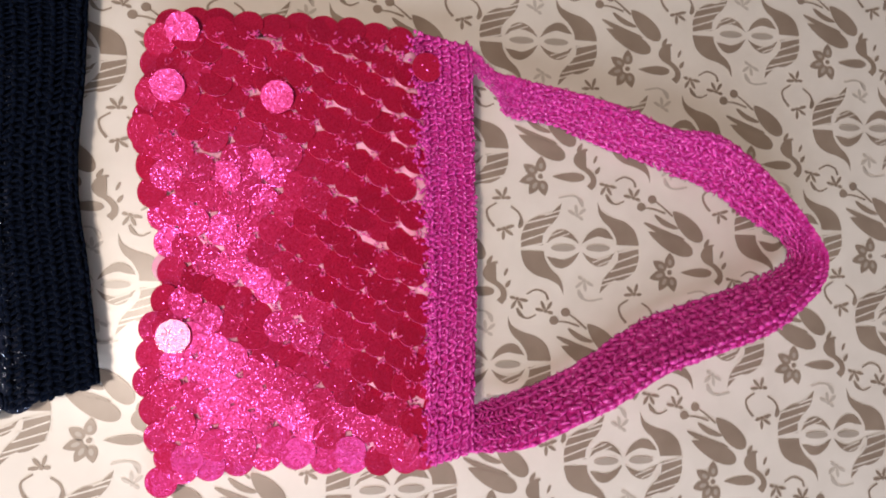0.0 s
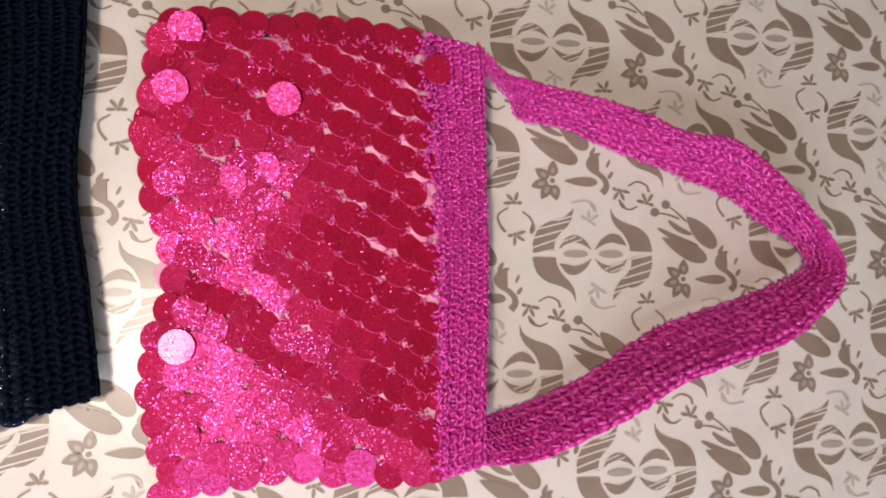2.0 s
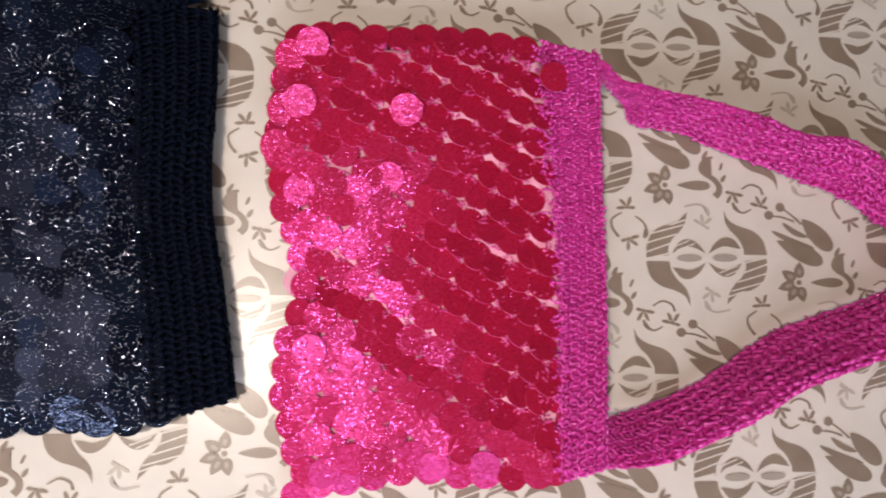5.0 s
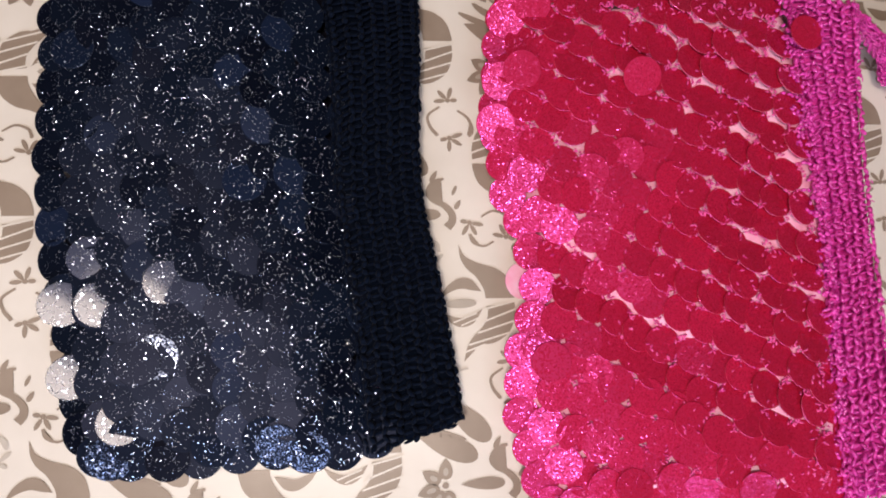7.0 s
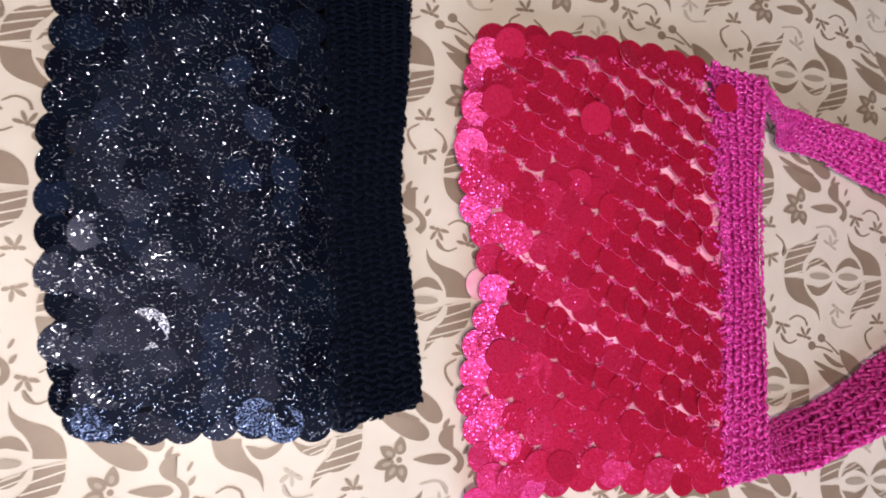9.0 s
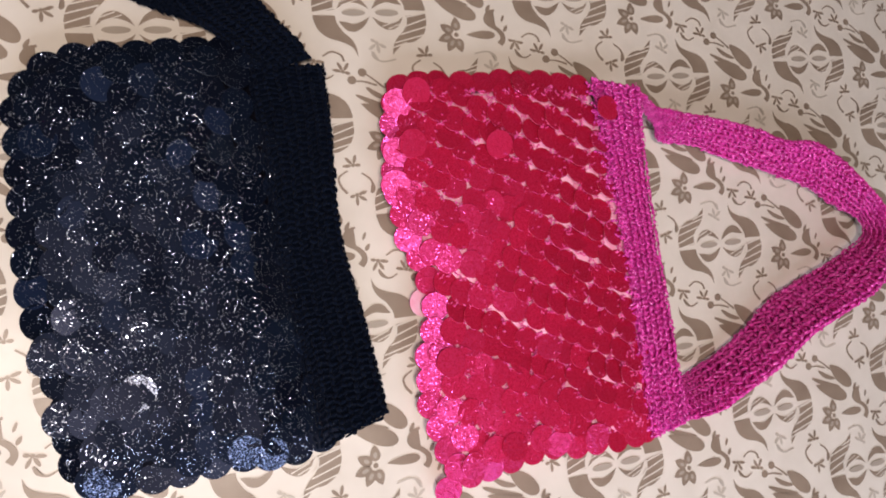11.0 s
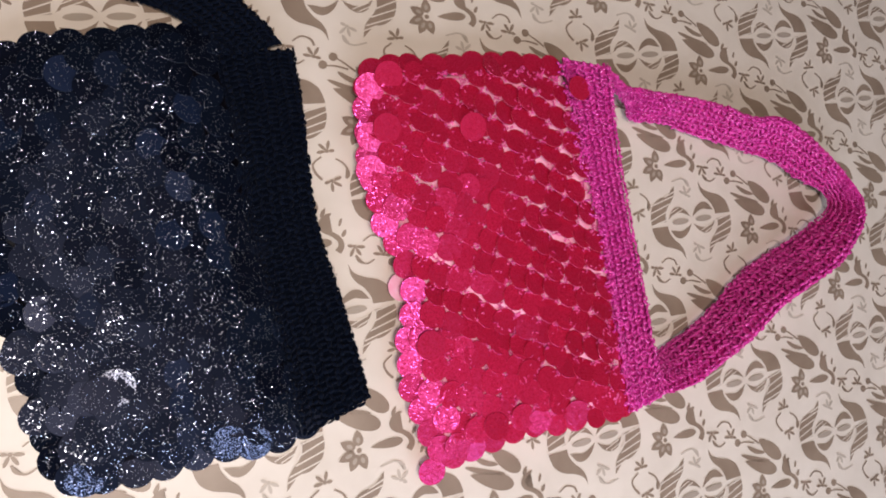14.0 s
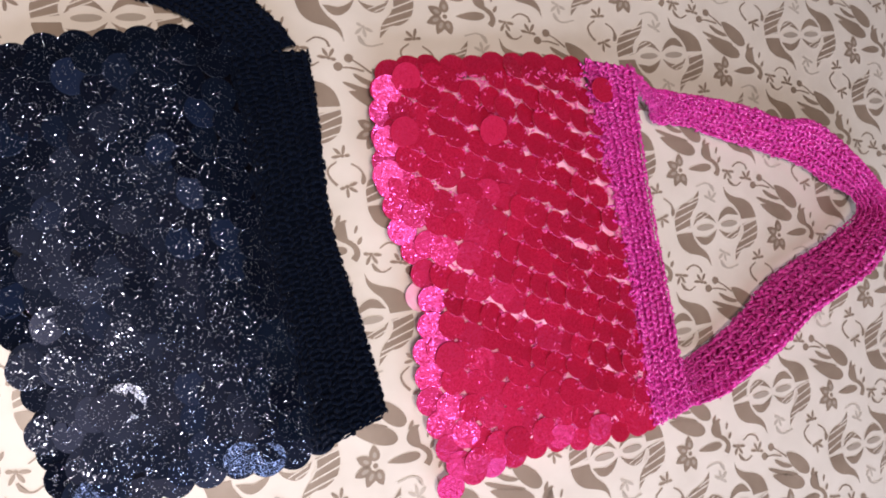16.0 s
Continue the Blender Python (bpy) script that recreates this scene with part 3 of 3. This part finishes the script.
# the lining runs in under the band
PINK_INSIDE = [(x + 0.010 if x > -0.112 else x, y) for x, y in grown(PINK_EDGE, -0.008)]
bag_body("lining", PINK_INSIDE, lambda x, y: min(0.0115, pink_height(x, y)) if x > -0.093 else pink_height(x, y) - 0.0002, PINK_LINING, pink, "pale pink lining glimpsed between sequins")
crochet("band", [(-0.0965, 0.135, 0.017), (-0.098, 0.07, 0.0180), (-0.099, 0.015, 0.0180), (-0.104, -0.05, 0.0180), (-0.109, -0.121, 0.016)],
        [(-0.067, 0.121, 0.029), (-0.068, 0.07, 0.020), (-0.070, 0.015, 0.017), (-0.075, -0.04, 0.021), (-0.083, -0.113, 0.029)], 68, 6, PINK_YARN, pink, "magenta crocheted top band", 0.0076, 1.0, seed=2, ragged=0.0003, faces=(1,), stray=0.8)
crochet("strap", [(-0.074, 0.108, 0.022), (-0.065, 0.111, 0.020), (-0.051, 0.097, 0.016), (-0.043, 0.085, 0.007), (-0.011, 0.078, 0.005), (0.016, 0.063, 0.005), (0.053, 0.049, 0.005), (0.089, 0.031, 0.006), (0.114, 0.013, 0.007), (0.136, -0.004, 0.008), (0.138, -0.015, 0.007), (0.130, -0.023, 0.005), (0.096, -0.034, 0.004), (0.056, -0.043, 0.004), (0.028, -0.052, 0.004), (-0.007, -0.071, 0.004), (-0.033, -0.082, 0.004), (-0.062, -0.088, 0.006), (-0.080, -0.090, 0.018)],
        [(-0.070, 0.125, 0.028), (-0.064, 0.114, 0.028), (-0.055, 0.106, 0.026), (-0.034, 0.100, 0.026), (-0.010, 0.093, 0.026), (0.023, 0.081, 0.028), (0.053, 0.067, 0.030), (0.082, 0.062, 0.031), (0.103, 0.046, 0.031), (0.126, 0.018, 0.032), (0.141, -0.006, 0.034), (0.143, -0.022, 0.035), (0.131, -0.039, 0.037), (0.102, -0.057, 0.038), (0.065, -0.068, 0.038), (0.032, -0.077, 0.038), (-0.005, -0.096, 0.034), (-0.050, -0.114, 0.027), (-0.083, -0.113, 0.026)], 124, 7, PINK_YARN, pink, "magenta crocheted shoulder strap lying in a loop", 0.0066, 0.98, seed=3, ragged=0.0007, slant=0.8, stray=0.7)

# loops of yarn straying from the band over the nearest discs
rng_loops = random.Random(31)
vs, fs = [], []
for k in range(560):
    y = rng_loops.uniform(-0.117, 0.133)
    edge = -0.0990 - 0.008 * max(0.0, -y) / 0.12
    x = edge + 0.003 - abs(rng_loops.gauss(0, 0.0040))
    base, c = len(vs), Vector((x, y, 0.0206 + rng_loops.uniform(0.0, 0.0022)))
    ax = Vector((rng_loops.gauss(0, 1), rng_loops.gauss(0, 0.8), rng_loops.gauss(0, 0.25))).normalized()
    bx = ax.orthogonal().normalized()
    cx = ax.cross(bx)
    for p in GRAIN_V:
        vs.append(c + ax * (p[0] * 0.0029) + bx * (p[1] * 0.0019) + cx * (p[2] * 0.0019))
    fs.extend(tuple(base + i for i in f) for f in GRAIN_F)
mesh_object("edging", vs, fs, PINK_YARN, pink, "looped magenta yarn between band and sequins", smooth=True)["kind"] = "stuff"

rng_spots = random.Random(5)
spots = []
for i in range(-26, 27):
    for j in range(-26, 27):
        x = -0.175 + i * 0.0113 + j * 0.0072 + rng_spots.gauss(0, 0.0012)
        y = 0.012 - i * 0.0069 + j * 0.0127 + rng_spots.gauss(0, 0.0012)
        if inside(PINK_EDGE, x, y) and edge_gap(PINK_EDGE, x, y) > 0.0080 and x < -0.1000:
            spots.append((x, y))
spots = rim(PINK_EDGE, 0.0150, 0.0042, -0.104, 21) + spots
PINK_DISC = disc_mesh("sequin", PINK_FILM, 0.0090, 0.0004, PINK_RIM)
PINK_SLICK_DISC = disc_mesh("sequin", PINK_SLICK, 0.0094, 0.0004, PINK_RIM)
PINK_BRIGHT_DISC = disc_mesh("sequin", PINK_BRIGHT, 0.0094, 0.0004, PINK_RIM)


def single(me, parent, x, y, z, nx, ny):
    """One disc set by hand at a lean of its own."""
    ob = new("sequin", me)
    ob.parent = parent
    ob.matrix_basis = Matrix.Translation((x, y, z)) @ Vector((nx, ny, 1)).to_track_quat("Z", "Y").to_matrix().to_4x4()


single(PINK_DISC, pink, -0.094, 0.110, 0.0262, 0.1, 0.05)
single(disc_mesh("sequin", PINK_LINING, 0.0094, 0.0004), pink, -0.2475, 0.003, 0.0085, -0.1, 0.05)
single(PINK_DISC, pink, -0.256, -0.116, 0.0105, -0.1, -0.15)
single(PINK_DISC, pink, -0.211, -0.098, pink_height(-0.211, -0.098) + 0.0040, 0.05, 0.06)
single(PINK_SLICK_DISC, pink, -0.243, -0.036, pink_height(-0.243, -0.036) + 0.0055, 0.017, 0.003)
for x, y, nx, ny in ((-0.181, 0.095, -0.07, -0.22), (-0.240, 0.1025, 0.02, -0.23), (-0.231, 0.135, 0.0, -0.29)):
    single(PINK_BRIGHT_DISC, pink, x, y, pink_height(x, y) + 0.0053, nx, ny)
for x, y in ((-0.255, 0.079), (-0.250, 0.099), (-0.244, 0.130)):
    single(PINK_BRIGHT_DISC, pink, x, y, pink_height(x, y) + 0.0035, -0.24, -0.16)
vs, fs = sew(PINK_EDGE, pink_height, spots, PINK_DISC, pink, pink_lean, (-0.62, -0.78), 5.0, (0.0092, 0.0029), 14)
mesh_object("sewing_yarn", vs, fs, KNOT_YARN, pink, "magenta yarn knots holding the sequins", smooth=True)["kind"] = "stuff"


# ---- the black bag ----
black = tagged(new("black_handbag"), "black crocheted handbag covered in glittering round sequins", "handbag")
BLACK_EDGE = [tuple(p) for p in spline([(-0.322, 0.172), (-0.345, 0.178), (-0.395, 0.178), (-0.430, 0.175), (-0.452, 0.162), (-0.458, 0.130), (-0.462, 0.095), (-0.464, 0.060), (-0.464, 0.028), (-0.460, 0.000), (-0.460, -0.030), (-0.454, -0.054), (-0.424, -0.063), (-0.390, -0.063), (-0.356, -0.068), (-0.328, -0.066)], 80)] + [(-0.322, -0.03), (-0.325, 0.05), (-0.322, 0.12)]
BLACK_EDGE = grown(BLACK_EDGE, 0.0025)


def black_extra(x, y):
    return 0.002 * math.sin(19 * x) * math.sin(15 * y + 1.0)


def black_lean(x, y):
    """Discs stand up more where the bag narrows in towards its band."""
    return 7.0 + 14.0 * max(0.0, min(1.0, (x + 0.362 + 0.05 * (y - 0.05)) / 0.02))


def black_height(x, y):
    return padded(BLACK_EDGE, 0.0090, 0.0175, black_extra, x, y)


BLACK_INSIDE = [(x + 0.012 if x > -0.338 else x, y) for x, y in grown(BLACK_EDGE, -0.008)]
bag_body("lining", BLACK_INSIDE, lambda x, y: min(0.0085, black_height(x, y)) if x > -0.334 else black_height(x, y), BLACK_LINING, black, "black lining under the sequins")
crochet("band", [(-0.331, 0.166, 0.014), (-0.331, 0.11, 0.0165), (-0.334, 0.05, 0.0165), (-0.332, -0.01, 0.0165), (-0.332, -0.069, 0.014)],
        [(-0.284, 0.162, 0.013), (-0.287, 0.12, 0.013), (-0.293, 0.055, 0.013), (-0.289, 0.005, 0.013), (-0.285, -0.059, 0.013)], 62, 7, BLACK_YARN, black, "black crocheted top band", 0.006, 1.1, seed=6, ragged=0.0002, faces=(1,), stray=0.08)
crochet("strap", [(-0.322, 0.160, 0.014), (-0.344, 0.185, 0.013), (-0.362, 0.200, 0.012), (-0.368, 0.217, 0.010), (-0.369, 0.238, 0.008), (-0.369, 0.262, 0.008), (-0.374, 0.290, 0.008)],
        [(-0.290, 0.166, 0.016), (-0.304, 0.184, 0.020), (-0.322, 0.207, 0.024), (-0.335, 0.223, 0.024), (-0.338, 0.241, 0.022), (-0.339, 0.262, 0.020), (-0.342, 0.291, 0.020)], 52, 6, BLACK_YARN, black, "black crocheted shoulder strap trailing over the cloth", 0.005, seed=7)
# the strap's returning end, bent back under it
crochet("strap_end", [(-0.345, 0.190, 0.007), (-0.359, 0.197, 0.007), (-0.377, 0.206, 0.005), (-0.391, 0.214, 0.005), (-0.405, 0.219, 0.006), (-0.405, 0.238, 0.008), (-0.400, 0.264, 0.008), (-0.386, 0.291, 0.006)],
        [(-0.342, 0.208, 0.007), (-0.354, 0.215, 0.007), (-0.366, 0.217, 0.009), (-0.380, 0.219, 0.011), (-0.385, 0.224, 0.012), (-0.385, 0.238, 0.012), (-0.381, 0.261, 0.012), (-0.370, 0.285, 0.006)], 50, 4, BLACK_YARN, black, "twisted end of the black crocheted strap", 0.004, seed=8)

spots = []
for i in range(-20, 20):
    for j in range(-20, 20):
        x = -0.458 + i * 0.0118 + rng_spots.gauss(0, 0.0008)
        y = 0.055 + (j + 0.5 * (i % 2)) * 0.0172 + rng_spots.gauss(0, 0.0008)
        if inside(BLACK_EDGE, x, y) and edge_gap(BLACK_EDGE, x, y) > 0.0095 and x < -0.336:
            spots.append((x, y))
spots = rim(BLACK_EDGE, 0.0160, 0.0042, -0.324, 22) + spots
BLACK_DISC = disc_mesh("sequin", BLACK_FILM, 0.0101, 0.0004, BLACK_RIM)
sew(BLACK_EDGE, black_height, spots, BLACK_DISC, black, black_lean, (-0.95, -0.3), 3.8, (0.0085, 0.0), 12)
BLACK_SLICK_DISC = disc_mesh("sequin", BLACK_SLICK, 0.0101, 0.0004, BLACK_RIM)
single(disc_mesh("sequin", BLACK_FROST, 0.0101, 0.0004), black, -0.421, -0.013, black_height(-0.421, -0.013) + 0.0033, 0.040, 0.006)
# a neighbour lies over most of the frosted one
single(BLACK_DISC, black, -0.4285, -0.0150, black_height(-0.4285, -0.0150) + 0.0050, 0.10, 0.05)
BLUE_DISC = disc_mesh("sequin", BLUE_FILM, 0.0101, 0.0004)
for x, y, nx, ny in ((-0.446, 0.034, 0.144, -0.049), (-0.461, 0.015, 0.224, -0.035), (-0.444, 0.013, 0.199, -0.034), (-0.459, -0.018, 0.221, 0.024), (-0.438, -0.040, 0.186, 0.060), (-0.414, 0.020, 0.150, -0.042)):
    single(BLACK_SLICK_DISC, black, x, y, black_height(x, y) + 0.0029, nx, ny)
for x, y in ((-0.358, -0.064), (-0.445, -0.056), (-0.371, -0.059)):
    single(BLUE_DISC, black, x, y, black_height(x, y) + 0.0030, 0.0, -0.25)
